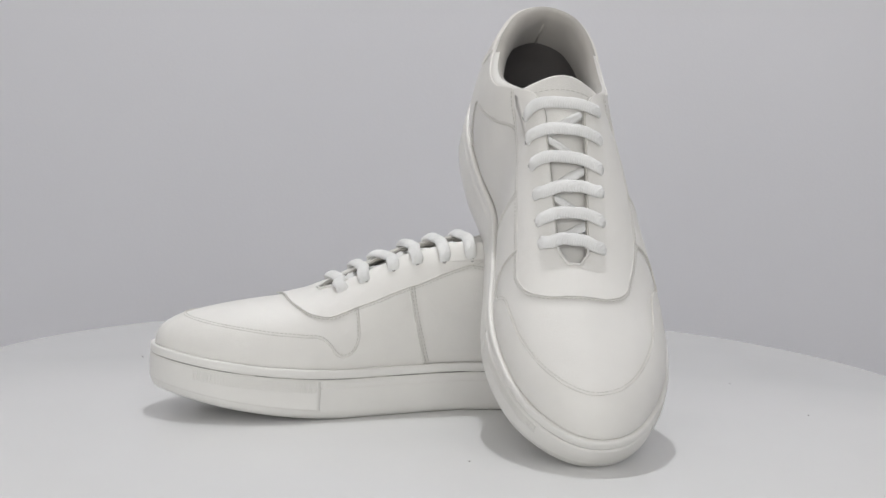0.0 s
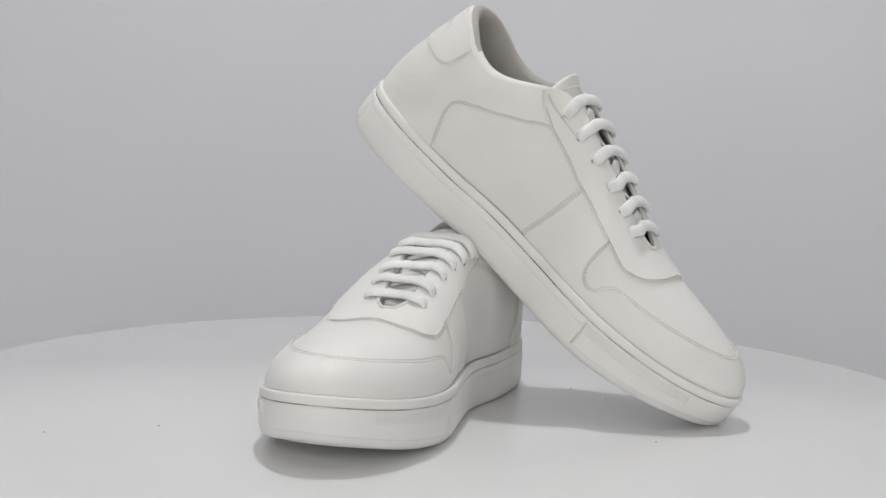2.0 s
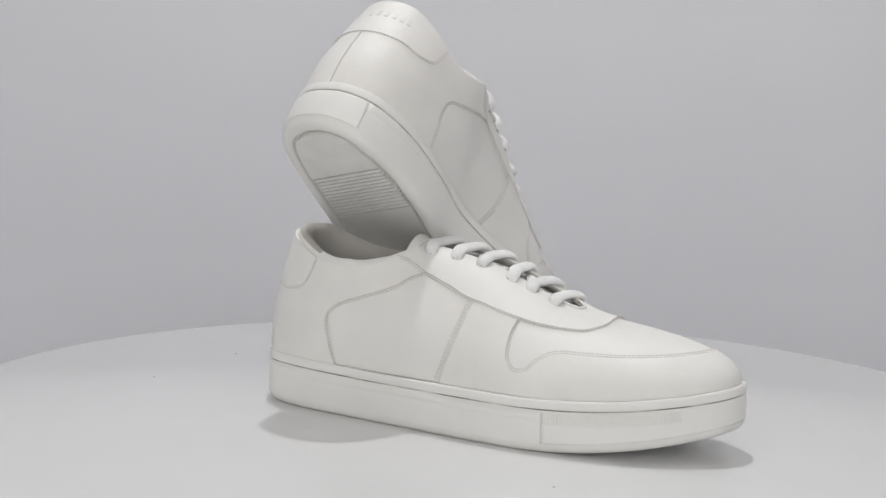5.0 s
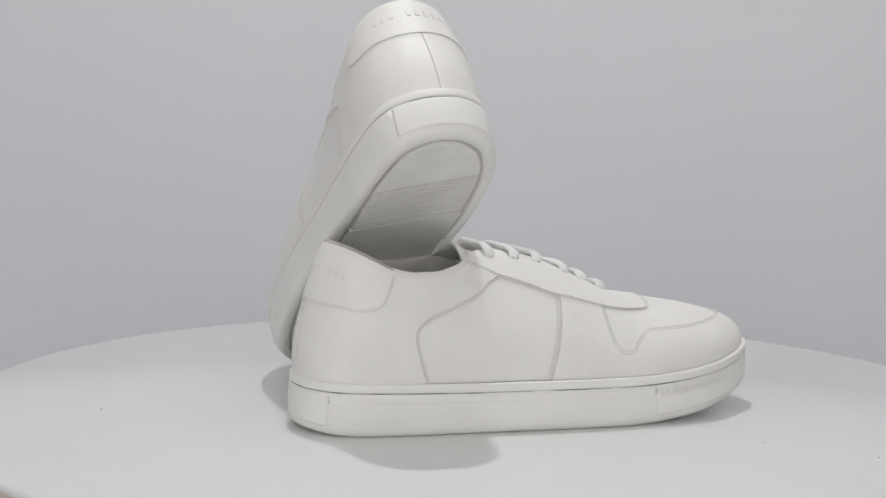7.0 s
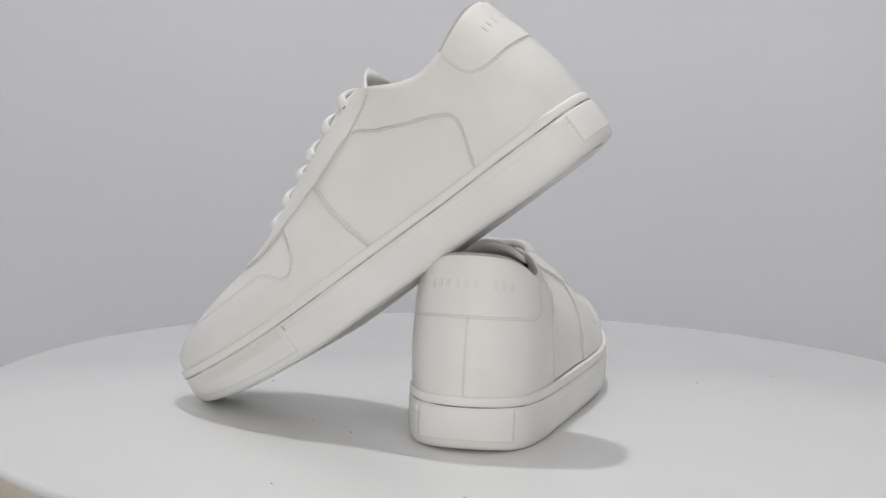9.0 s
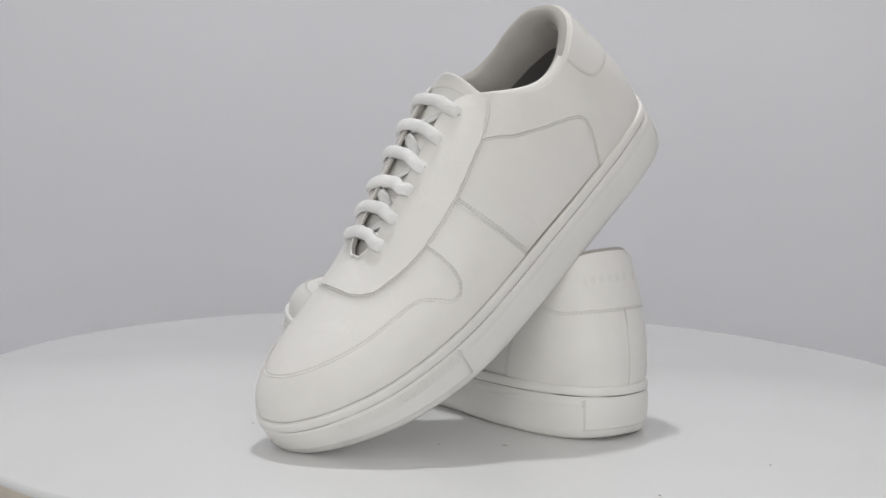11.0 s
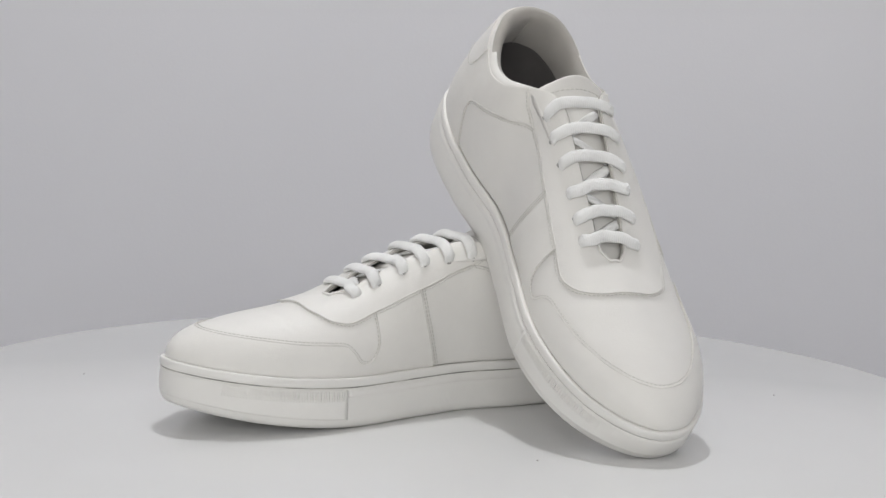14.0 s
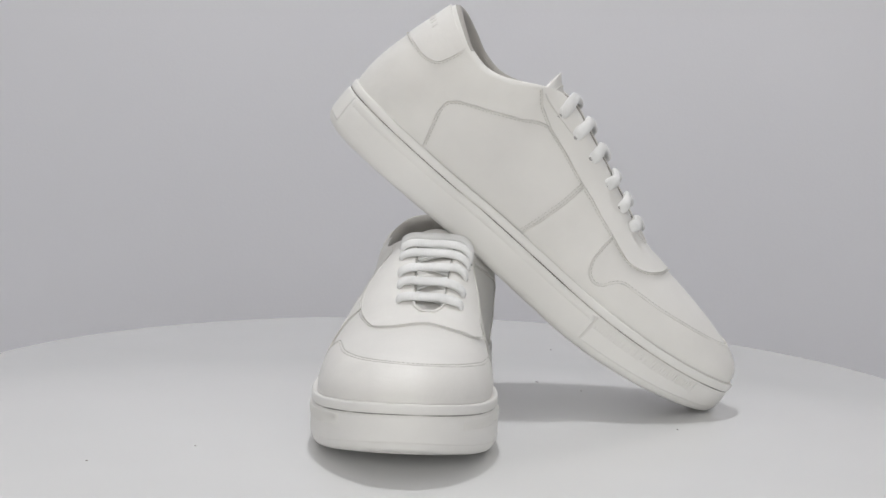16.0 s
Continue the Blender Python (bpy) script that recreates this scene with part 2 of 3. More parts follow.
def find_top(points, side):
    """Surface coordinates (g, w) of places (x, |y|) seen from above, on the upper half of the surface."""
    out = []
    for x, y in points:
        c = CLOUD[side]
        k = int(np.argmin((c[:, 0] - x) ** 2 + (c[:, 1] - side * y - float(lean(x))) ** 2 + (GW.ravel() < 0.4)))
        g0, w0 = GQ.ravel()[k], GW.ravel()[k]
        for step in (1.0, 0.2):
            dg, dw = np.meshgrid(np.linspace(-1, 1, 11) / 240 * step, np.linspace(-1, 1, 11) / 100 * step, indexing="ij")
            gg, ww = np.clip(g0 + dg, 0, 1).ravel(), np.clip(w0 + dw, 0, 1).ravel()
            p = wall_point(gg, ww, side)
            k = int(np.argmin((p[:, 0] - x) ** 2 + (p[:, 1] - side * y - float(lean(x))) ** 2))
            g0, w0 = gg[k], ww[k]
        out.append((g0, w0))
    return np.array(out)


SX, SW = 0.34, 0.075     # metres per unit of the surface's coordinates, roughly


def lines(*runs):
    """A closed outline in surface coordinates from smooth runs, each a list of (q, w)."""
    pts = []
    for r in runs:
        a = np.asarray(r, float) * (SX, SW)
        s = spline(a, 0.0022) if len(a) > 2 else resample(a, max(2, int(np.linalg.norm(a[1] - a[0]) / 0.003) + 1))
        pts += [tuple(p) for p in s]
    out = []
    for p in pts:
        if not out or math.dist(p, out[-1]) > 4e-4:
            out.append(p)
    while math.dist(out[0], out[-1]) < 4e-4:
        out.pop()
    return np.array(out)


def inside(poly, p):
    x, y = p[:, 0], p[:, 1]
    r = np.zeros(len(p), bool)
    for (x0, y0), (x1, y1) in zip(poly, np.roll(poly, -1, 0)):
        c = ((y0 > y) != (y1 > y))
        with np.errstate(divide="ignore", invalid="ignore"):
            r ^= c & (x < (x1 - x0) * (y - y0) / (y1 - y0) + x0)
    return r


def panel(name, poly, lift, mat, parent, sg, low=0.0, label=""):
    """A cut piece of leather laid on the upper: a raised sheet with its edge turned down."""
    from mathutils import geometry
    lo, hi = poly.min(0), poly.max(0)
    gx, gy = np.meshgrid(np.arange(lo[0], hi[0], 0.0045), np.arange(lo[1], hi[1], 0.0045))
    grid = np.c_[gx.ravel(), gy.ravel()]
    grid = grid[inside(poly, grid)]
    if len(grid):
        d = np.min(np.linalg.norm(grid[:, None] - poly[None], axis=2), axis=1)
        grid = grid[d > 0.0022]
    n = len(poly)
    pts = [Vector(p) for p in np.r_[poly, grid].tolist()]
    vo, _, fo, orig, _, _ = geometry.delaunay_2d_cdt(pts, [(i, (i + 1) % n) for i in range(n)], [], 1, 1e-7)
    uv = np.array([tuple(v) for v in vo]) / (SX, SW)
    uv[:, 1] = np.clip(uv[:, 1], 0, 1)
    p, nm = surf(uv[:, 0], uv[:, 1]), -surf_normal(uv[:, 0], uv[:, 1])
    top, base = p + nm * lift, p + nm * (low - 0.0004)
    faces = [tuple(f) for f in fo]
    count = {}
    for f in faces:
        for a, b in zip(f, f[1:] + f[:1]):
            count[(a, b)] = count.get((a, b), 0) + 1
    rim = [(a, b) for a, b in count if (b, a) not in count]
    # edge slightly rounded: top edge drawn in by a ring
    edge = sorted({i for e in rim for i in e})
    m = len(top)
    low_index = {k: m + i for i, k in enumerate(edge)}
    verts = np.r_[top, base[edge]]
    mid = p + nm * (low + (lift - low) * 0.72)
    for k in edge:
        verts[k] = mid[k] * 0.5 + verts[k] * 0.5
    faces += [(b, a, low_index[a], low_index[b]) for a, b in rim]
    verts = verts * [[1, sg, 1]]
    return mesh_part(name, verts, faces, mat, parent, label, smooth=True, sharp=radians(48))


def stitch_geo(qw, lift, off, length=0.0016, gap=0.0009, wide=0.00045, high=0.00022):
    """Stitches along a seam, off metres beside it."""
    a = np.asarray(qw, float) / (SX, SW)
    p, n = surf(a[:, 0], a[:, 1]), -surf_normal(a[:, 0], a[:, 1])
    t = np.gradient(p, axis=0)
    t /= np.maximum(np.linalg.norm(t, axis=1, keepdims=True), 1e-9)
    s = np.cross(n, t)
    p = p + s * off + n * lift
    d = np.r_[0, np.cumsum(np.linalg.norm(np.diff(p, axis=0), axis=1))]
    verts, faces = [], []
    for k in np.arange(0.001, d[-1] - length, length + gap):
        e = []
        for u in (k, k + length):
            c = np.array([np.interp(u, d, p[:, j]) for j in range(3)])
            nn = np.array([np.interp(u, d, n[:, j]) for j in range(3)])
            ss = np.array([np.interp(u, d, s[:, j]) for j in range(3)])
            e += [c - ss * wide / 2 - nn * 0.0002, c - ss * wide / 4 + nn * high, c + ss * wide / 4 + nn * high, c + ss * wide / 2 - nn * 0.0002]
        b = len(verts)
        verts += e
        faces += [(b, b + 1, b + 5, b + 4), (b + 1, b + 2, b + 6, b + 5), (b + 2, b + 3, b + 7, b + 6), (b + 3, b + 2, b + 1, b), (b + 4, b + 5, b + 6, b + 7)]
    return verts, faces


def ring_mesh(n, profile):
    """Bands round the sole: profile gives (outward, z) from a point's bottom and top height."""
    p, o = ring_outline(n)
    rows = profile(sole_bottom(p[:, 0]), sole_top(p[:, 0]))
    k, m = len(rows), len(p)
    verts = np.zeros((m, k, 3))
    for j, (off, z) in enumerate(rows):
        verts[:, j, :2] = p + o * off
        verts[:, j, 2] = z
    faces = []
    for i in range(m):
        for j in range(k - 1):
            a, b = i * k + j, ((i + 1) % m) * k + j
            faces.append((a, b, b + 1, a + 1))
    return verts.reshape(-1, 3), faces, k, m


def plate(n, inset, z_of, dz):
    """A sheet that fills the sole's outline, drawn in by inset."""
    p, o = ring_outline(n)
    q = p - o * inset
    half = n // 2
    a = q[:half + 1]
    b = np.r_[q[:1], q[half + 1:][::-1], q[half:half + 1]]
    verts, faces = [], []
    for i in range(half + 1):
        for k in np.linspace(0, 1, 7):
            c = a[i] * (1 - k) + b[i] * k
            verts.append((c[0], c[1], float(z_of(c[0])) + dz))
    for i in range(half):
        for k in range(6):
            s = i * 7 + k
            faces.append((s, s + 1, s + 8, s + 7))
    return np.array(verts), faces


def tube(path, rx, rz, up=(0, 0, 1), n=10, taper=True, across=None):
    """A flattened cord along a path; across: the way its width lies, if it is to stay fixed."""
    p = np.asarray(path, float)
    t = np.gradient(p, axis=0)
    t /= np.linalg.norm(t, axis=1, keepdims=True)
    side = np.cross(np.asarray(up, float)[None], t)
    if across is not None:
        c = np.asarray(across, float)[None]
        side = c - t * np.sum(c * t, axis=1, keepdims=True)
    side /= np.maximum(np.linalg.norm(side, axis=1, keepdims=True), 1e-9)
    nrm = np.cross(t, side)
    verts, faces = [], []
    for i in range(len(p)):
        e = min(i, len(p) - 1 - i)
        k = (0.72, 0.86, 0.95)[e] if taper and e < 3 else 1.0
        for j in range(n):
            a = 2 * math.pi * j / n
            verts.append(p[i] + side[i] * rx * k * math.cos(a) + nrm[i] * rz * k * math.sin(a))
    for i in range(len(p) - 1):
        for j in range(n):
            faces.append((i * n + j, i * n + (j + 1) % n, (i + 1) * n + (j + 1) % n, (i + 1) * n + j))
    faces += [tuple(range(n))[::-1], tuple(range((len(p) - 1) * n, len(p) * n))]
    return verts, faces


def joined(pieces):
    verts, faces = [], []
    for v, f in pieces:
        b = len(verts)
        verts += [tuple(p) for p in v]
        faces += [tuple(i + b for i in q) for q in f]
    return np.array(verts), faces


def side_band(q, z0, z1, out, deep=0.0012):
    """A raised strip on the sole's side along running coordinates q; z0, z1 are heights from bottom and from top."""
    verts, faces = [], []
    for x in q:
        g, side = (x, 1) if 0 <= x <= 1 else ((2 - x, -1) if x > 1 else (-x, -1))
        p, n = outline(np.array([g]), side)
        p, n = p[0], n[0]
        b, t = float(sole_bottom(p[0])) + z0, float(sole_top(p[0])) - z1
        for off, z in ((-deep, b), (out * 0.6, b + 0.0002), (out, b + 0.0012), (out + 0.0003, (b + t) / 2), (out, t - 0.0006), (out * 0.6, t - 0.0001), (-deep, t)):
            verts.append((p[0] + n[0] * off, p[1] + n[1] * off, z))
    k = 7
    for i in range(len(q) - 1):
        faces += [(i * k + j, (i + 1) * k + j, (i + 1) * k + j + 1, i * k + j + 1) for j in range(k - 1)]
    faces += [tuple(range(k)), tuple(range((len(q) - 1) * k, len(q) * k))[::-1]]
    return verts, faces


def edge_y(x, inset):
    return (float(np.interp(x, HALF[-1][:, 0], HALF[-1][:, 1])) + inset, float(np.interp(x, HALF[1][:, 0], HALF[1][:, 1])) - inset)


def clipped(poly, nx, ny, c):
    """The part of a polygon where nx * x + ny * y <= c."""
    out = []
    for a, b in zip(poly, np.roll(poly, -1, 0)):
        da, db = nx * a[0] + ny * a[1] - c, nx * b[0] + ny * b[1] - c
        if da <= 0:
            out.append(a)
        if da * db < 0:
            out.append(a + (b - a) * da / (da - db))
    return np.array(out)


def tread_pad(x0, x1, slant, inset, deep=0.0031):
    """A raised field under the sole between two slanting lines, within the drawn-in outline."""
    from mathutils import geometry
    p, o = ring_outline(120)
    poly = clipped(clipped(p - o * inset, 1, slant, x1), -1, -slant, -x0)
    keep = [poly[0]]
    for c in poly[1:]:
        if math.dist(c, keep[-1]) > 3e-4:
            keep.append(c)
    if math.dist(keep[0], keep[-1]) < 3e-4:
        keep.pop()
    n = len(keep)
    vo, _, fo, _, _, _ = geometry.delaunay_2d_cdt([Vector(c) for c in keep], [(i, (i + 1) % n) for i in range(n)], [], 1, 1e-7)
    xy = np.array([tuple(v) for v in vo])
    z = sole_bottom(xy[:, 0])
    verts = np.r_[np.c_[xy, z], np.c_[xy, z + deep]]
    faces = [tuple(f) for f in fo]
    edges = {(a, b) for f in faces for a, b in zip(f, f[1:] + f[:1])}
    m = len(xy)
    faces += [(b, a, a + m, b + m) for a, b in edges if (b, a) not in edges]
    return verts, faces


# seams by the side view: x, |y|, z
SEAM_EYE = [(0.0940, 0.0265, 0.1030), (0.1050, 0.0270, 0.0950), (0.116, 0.0280, 0.0888), (0.134, 0.0298, 0.0815), (0.153, 0.0315, 0.0745), (0.171, 0.0320, 0.0688), (0.187, 0.0315, 0.0645)]
EYE_NOSE = {1: [(0.2075, 0.0282), (0.2165, 0.0240), (0.2216, 0.0158), (0.2232, 0.0050)], -1: [(0.2072, 0.0316), (0.2168, 0.0274), (0.2222, 0.0184), (0.2239, 0.0060)]}
# how much higher the seam runs on either side
EYE_RISE = {1: [0, 0.0006, 0.0014, 0.0028, 0.0034, 0.0032, 0.0020], -1: [0, -0.0006, -0.0016, -0.0022, -0.0030, -0.0037, -0.0040]}
# shift of the side seams' upper ends on either side: x, z
QUARTER_SHIFT = {1: (-0.0020, 0.0016), -1: (-0.0012, -0.0018)}
MID_SHIFT = {1: (0.0, 0.0010), -1: (-0.0030, -0.0032)}
SEAM_QUARTER = [(0.116, 0.0278, 0.0885), (0.102, 0.034, 0.0820), (0.085, 0.039, 0.0750), (0.071, 0.0405, 0.0695), (0.0625, 0.041, 0.0655), (0.0575, 0.041, 0.0605), (0.0570, 0.041, 0.0545), (0.0598, 0.0415, 0.0430), (0.064, 0.042, 0.0310)]
SEAM_MID = [(0.154, 0.0315, 0.0750), (0.151, 0.040, 0.0620), (0.147, 0.044, 0.0480), (0.1405, 0.047, 0.0300)]
WAVE_FRONT = [(0.2200, 0.0410, 0.0535), (0.2360, 0.0380, 0.0545), (0.2530, 0.0320, 0.0560), (0.2680, 0.0235, 0.0570), (0.2785, 0.0125, 0.0570)]
SEAM_WAVE = {1: [(0.1862, 0.0316, 0.0655), (0.1853, 0.0380, 0.0575), (0.1852, 0.0445, 0.0468), (0.1885, 0.0478, 0.0390), (0.1940, 0.0482, 0.0364), (0.1998, 0.0478, 0.0390), (0.2038, 0.0460, 0.0449),
                 (0.2088, 0.0437, 0.0500)] + [(x, y + k * 0.5, z - k) for (x, y, z), k in zip(WAVE_FRONT, (0.0016, 0.0015, 0.0012, 0.0008, 0.0004))],
             -1: [(0.1785, 0.0328, 0.0640), (0.1780, 0.0380, 0.0590), (0.1788, 0.0440, 0.0500), (0.1815, 0.0475, 0.0432), (0.1868, 0.0480, 0.0393), (0.1925, 0.0480, 0.0395), (0.1972, 0.0470, 0.0432),
                  (0.2008, 0.0462, 0.0465), (0.2075, 0.0445, 0.0497)] + [(x, y + k * 0.6, z - k) for (x, y, z), k in zip(WAVE_FRONT, (0.0030, 0.0034, 0.0032, 0.0022, 0.0010))]}
SEAM_TAB = [(0.0098, 0.0, 0.0745), (0.0125, 0.0125, 0.0740), (0.0210, 0.0235, 0.0728), (0.0290, 0.0305, 0.0722), (0.0365, 0.0335, 0.0745), (0.0410, 0.0340, 0.0815), (0.0450, 0.0320, 0.0925)]


def sneaker(name, sg, label, spring, press):
    """A low lace-up trainer; sg 1 for the right shoe, -1 for the left. spring: the toe's lift; press: how far the tongue is pushed down."""
    SPRING[0], SAG[0] = spring, 0.75 * press
    for side in (1, -1):
        CLOUD[side] = wall_point(GQ, GW, side).reshape(-1, 3)
    shoe = new(name)
    tagged(shoe, label, "shoe", "pair of trainers")
    flip = np.array([[1, sg, 1]])

    def put(part_name, geo, mat, parent=shoe, text="", smooth=True, sharp=0.0):
        v, f = geo
        return mesh_part(part_name, np.asarray(v, float) * flip, f, mat, parent, text, smooth, sharp)

    # sole
    def cup(zb, zt):
        h = zt - zb
        return [(-0.0092, zb + 0.0031), (-0.0085, zb + 0.0004), (-0.0078, zb), (-0.0044, zb), (-0.0022, zb + 0.0008), (-0.0008, zb + 0.0026), (0.0, zb + 0.0058), (0.0003, zb + 0.5 * h),
                (0.0, zt - 0.0064), (-0.0002, zt - 0.0060), (-0.0009, zt - 0.0058), (-0.0009, zt - 0.0053), (-0.0001, zt - 0.0051), (0.0001, zt - 0.0046), (0.0, zt - 0.0009), (-0.0004, zt - 0.0002),
                (-0.0012, zt), (-0.0026, zt - 0.0001), (-0.0034, zt - 0.0008), (-0.0075, zt - 0.0012)]
    v, f, _, _ = ring_mesh(220, cup)
    midsole = put("midsole", (v, f), RUBBER, text="white rubber cup sole with a groove below its rim", sharp=radians(55))
    put("outsole", plate(220, 0.0086, sole_bottom, 0.0030), TREAD, midsole, "recessed white rubber tread floor")
    toe_in, toe_out = g_at(0.2105, 1), g_at(0.2065, -1)
    heel_in, heel_out = g_at(0.0113, 1), g_at(0.0100, -1)
    put("heel_bumper", side_band(np.linspace(-heel_out, heel_in, 40), 0.0052, 0.0066, 0.0003), RUBBER, midsole)
    put("toe_bumper", side_band(np.linspace(toe_in, 2 - toe_out, 70), 0.0052, 0.0066, 0.00028), RUBBER, midsole)
    for side, g0 in ((1, toe_in), (-1, toe_out)):
        ribs = []
        for i in range(44):
            g = g0 + 0.006 + i * 0.0049
            q = g if side > 0 else 2 - g
            px = float(outline(np.array([g]), side)[0][0, 0])
            low_z = float(sole_top(px) - sole_bottom(px)) - 0.0138
            ribs.append(side_band(np.linspace(q - 0.0013, q + 0.0013, 2), low_z, 0.0069, 0.00085, 0.0004))
        put("bumper_ribs", joined(ribs), RUBBER, midsole, "fine upright ribs moulded in the rubber", smooth=False)
    # dirt gathered in the groove
    v, f, _, _ = ring_mesh(220, lambda zb, zt: [(-0.0012, zt - 0.0059), (-0.0006, zt - 0.00585), (-0.0006, zt - 0.00525), (-0.0012, zt - 0.0052)])
    put("groove", (v, f), GROOVE, midsole, "thin grubby groove round the sole")
    # long shallow strip on each flank of the sole
    put("side_strip", side_band(np.linspace(heel_in, toe_in, 60), 0.0180, 0.0072, 0.0002, 0.0006), RUBBER, midsole)
    put("side_strip", side_band(np.linspace(-toe_out, -heel_out, 60), 0.0180, 0.0072, 0.0002, 0.0006), RUBBER, midsole)
    # tread
    put("heel_pad", tread_pad(0.0, 0.0470, 0.25, 0.0106), TREAD, midsole, "plain rubber heel field", False)
    for i in range(12):
        x = 0.0484 + i * 0.0031
        put("tread_rib", tread_pad(x, x + 0.0022, 0.25, 0.0114), TREAD, midsole, smooth=False)
    put("arch_pad", tread_pad(0.0860, 0.150, 0.25, 0.0106), TREAD, midsole, smooth=False)
    for i in range(12):
        x = 0.1530 + i * 0.0040
        put("tread_rib", tread_pad(x, x + 0.0026, 0.15, 0.0114), TREAD, midsole, smooth=False)
    put("ball_pad", tread_pad(0.2030, 0.30, 0.10, 0.0106), TREAD, midsole, smooth=False)

    # upper: base shell with a rolled edge
    nq, vs = 200, np.r_[np.linspace(0, 0.9, 22), 0.94, 0.97, 1.0]
    q = np.linspace(-1, 1, nq, endpoint=False)
    base = surf(q[:, None], vs[None])
    rim = rim_edge(np.abs(q))
    rim[:, 1] = rim[:, 1] * np.where(q >= 0, 1, -1) + lean(rim[:, 0])
    centre = np.c_[np.clip(rim[:, 0], 0.06, 0.19), lean(rim[:, 0]), rim[:, 2]]
    inn = centre - rim
    inn /= np.maximum(np.linalg.norm(inn, axis=1, keepdims=True), 1e-9)
    roll = np.interp(np.abs(q), [0, 0.31, 0.37, 1], [0.0046, 0.0042, 0.0009, 0.0009])[:, None]
    up = np.array([[0, 0, 1.0]])
    edge = np.stack([rim + inn * roll * 0.25 + up * roll * 0.55, rim + inn * roll * 0.8 + up * roll * 0.85], 1)
    shell = np.concatenate([base, edge], 1)
    k = shell.shape[1]
    collar = np.abs(q) < 0.185
    faces = [(i * k + j, ((i + 1) % nq) * k + j, ((i + 1) % nq) * k + j + 1, i * k + j + 1) for i in range(nq) for j in range(k - 1) if j < k - 2 or not collar[i]]
    upper = put("upper", (shell.reshape(-1, 3), faces), LEATHER, text="smooth white leather upper")
    wv = np.array([0.92, 0.8, 0.65, 0.5, 0.35, 0.2, 0.06])
    off = np.interp(np.abs(q), [0, 0.31, 0.37, 1], [0.0078, 0.0074, 0.0022, 0.0020])[:, None, None]
    # padding of the collar, thickest a finger's width below the edge
    off = off + (np.interp(np.abs(q), [0, 0.03, 0.10, 0.27, 0.33, 1], [0.0002, 0.0012, 0.0030, 0.0030, 0, 0])[:, None] * np.array([[0.7, 1, 0.7, 0.1, 0, 0, 0]]))[:, :, None]
    inner = surf(q[:, None], wv[None]) + surf_normal(np.broadcast_to(q[:, None], (nq, 7)), np.broadcast_to(wv[None], (nq, 7))) * off
    lip = np.stack([rim, rim + inn * roll * 0.25 + up * roll * 0.55, rim + inn * roll * 0.8 + up * roll * 0.85, rim + inn * roll * 1.4 + up * roll * 0.6, rim + inn * roll * 1.8 - up * roll * 0.2], 1)
    lin = np.concatenate([lip, inner], 1)
    k = lin.shape[1]
    faces = [(i * k + j, ((i + 1) % nq) * k + j, ((i + 1) % nq) * k + j + 1, i * k + j + 1) for i in range(nq) for j in range(k - 1)]
    lining = put("lining", (lin.reshape(-1, 3), [f for f in faces if f[0] % k < 7 and (f[0] % k >= 2 or f[0] % k == 1 and collar[f[0] // k])]), LINING, text="grey ribbed mesh collar lining")
    put("inner_lining", (lin.reshape(-1, 3), [f for f in faces if f[0] % k >= 7]), INNER, lining, "darker grey lining down inside the shoe")
    crease = surf(np.zeros(3), wv[:3]) + surf_normal(np.zeros(3), wv[:3]) * 0.0082
    put("lining_seam", tube(crease, 0.0006, 0.0005, (0, 1, 0), 6, False), LINING, lining, "upright seam in the heel lining")
    put("insole", plate(120, 0.0065, sole_top, 0.0045), INSOLE, text="dark insole")

    # leather pieces
    def side_run(points, side, toe):
        a = find(points, side)
        if side < 0:
            a[:, 0] = (2 - a[:, 0]) if toe else -a[:, 0]
        return a

    def raised(points, side):
        return [(x, y - 0.3 * r, z + r) for (x, y, z), r in zip(points, EYE_RISE[side])]

    def shifted(points, by):
        return [(x + by[0] * k, y - 0.4 * by[1] * k, z + by[1] * k) for (x, y, z), k in zip(points, [1, 0.7, 0.4] + [0.15] * 9)]

    threads, seams = [], []
    for side in (1, -1):
        s_eye, s_q = side_run(raised(SEAM_EYE[:3], side), side, False), side_run(shifted(SEAM_QUARTER, QUARTER_SHIFT[side]), side, False)
        gap = 0.0016 * side
        g_rim = 0.3475 * side
        s_eye[0] = (g_rim, 1.0)
        s_q[-1, 1] = 0.0
        poly = lines([(gap, 0.0), (gap, 1.0)], [(gap, 1.0), (0.5 * g_rim, 1.0), (g_rim, 1.0)], s_eye, s_q, [(s_q[-1, 0], 0.0), (0.5 * s_q[-1, 0], 0.0), (gap, 0.0)])
        panel("quarter", poly, 0.0009, LEATHER_PANEL, upper, sg)
        threads.append((spline(s_q * (SX, SW), 0.001), 0.0009, 0.0016 * -side))
        seams.append((spline(s_q * (SX, SW), 0.002), 0.0009))
    m_in, m_out = [side_run(shifted(SEAM_MID, MID_SHIFT[k]), k, True) for k in (1, -1)]
    w_in, w_out = side_run(SEAM_WAVE[1], 1, True), side_run(SEAM_WAVE[-1], -1, True)
    e_in, e_out = [side_run(raised(SEAM_EYE, k), k, True) for k in (1, -1)]
    m_in[0], w_in[0] = side_run([(0.1542, 0.0303, 0.0785), (0.1862, 0.0312, 0.0668)], 1, True)
    m_in[-1, 1] = m_out[-1, 1] = 0.0
    tip = [(w_in[-1] + (0.0, 0.0)), (1.0, w_in[-1, 1] + 0.01), (w_out[-1])]
    wave = np.r_[w_in, [tip[1]], w_out[::-1]]
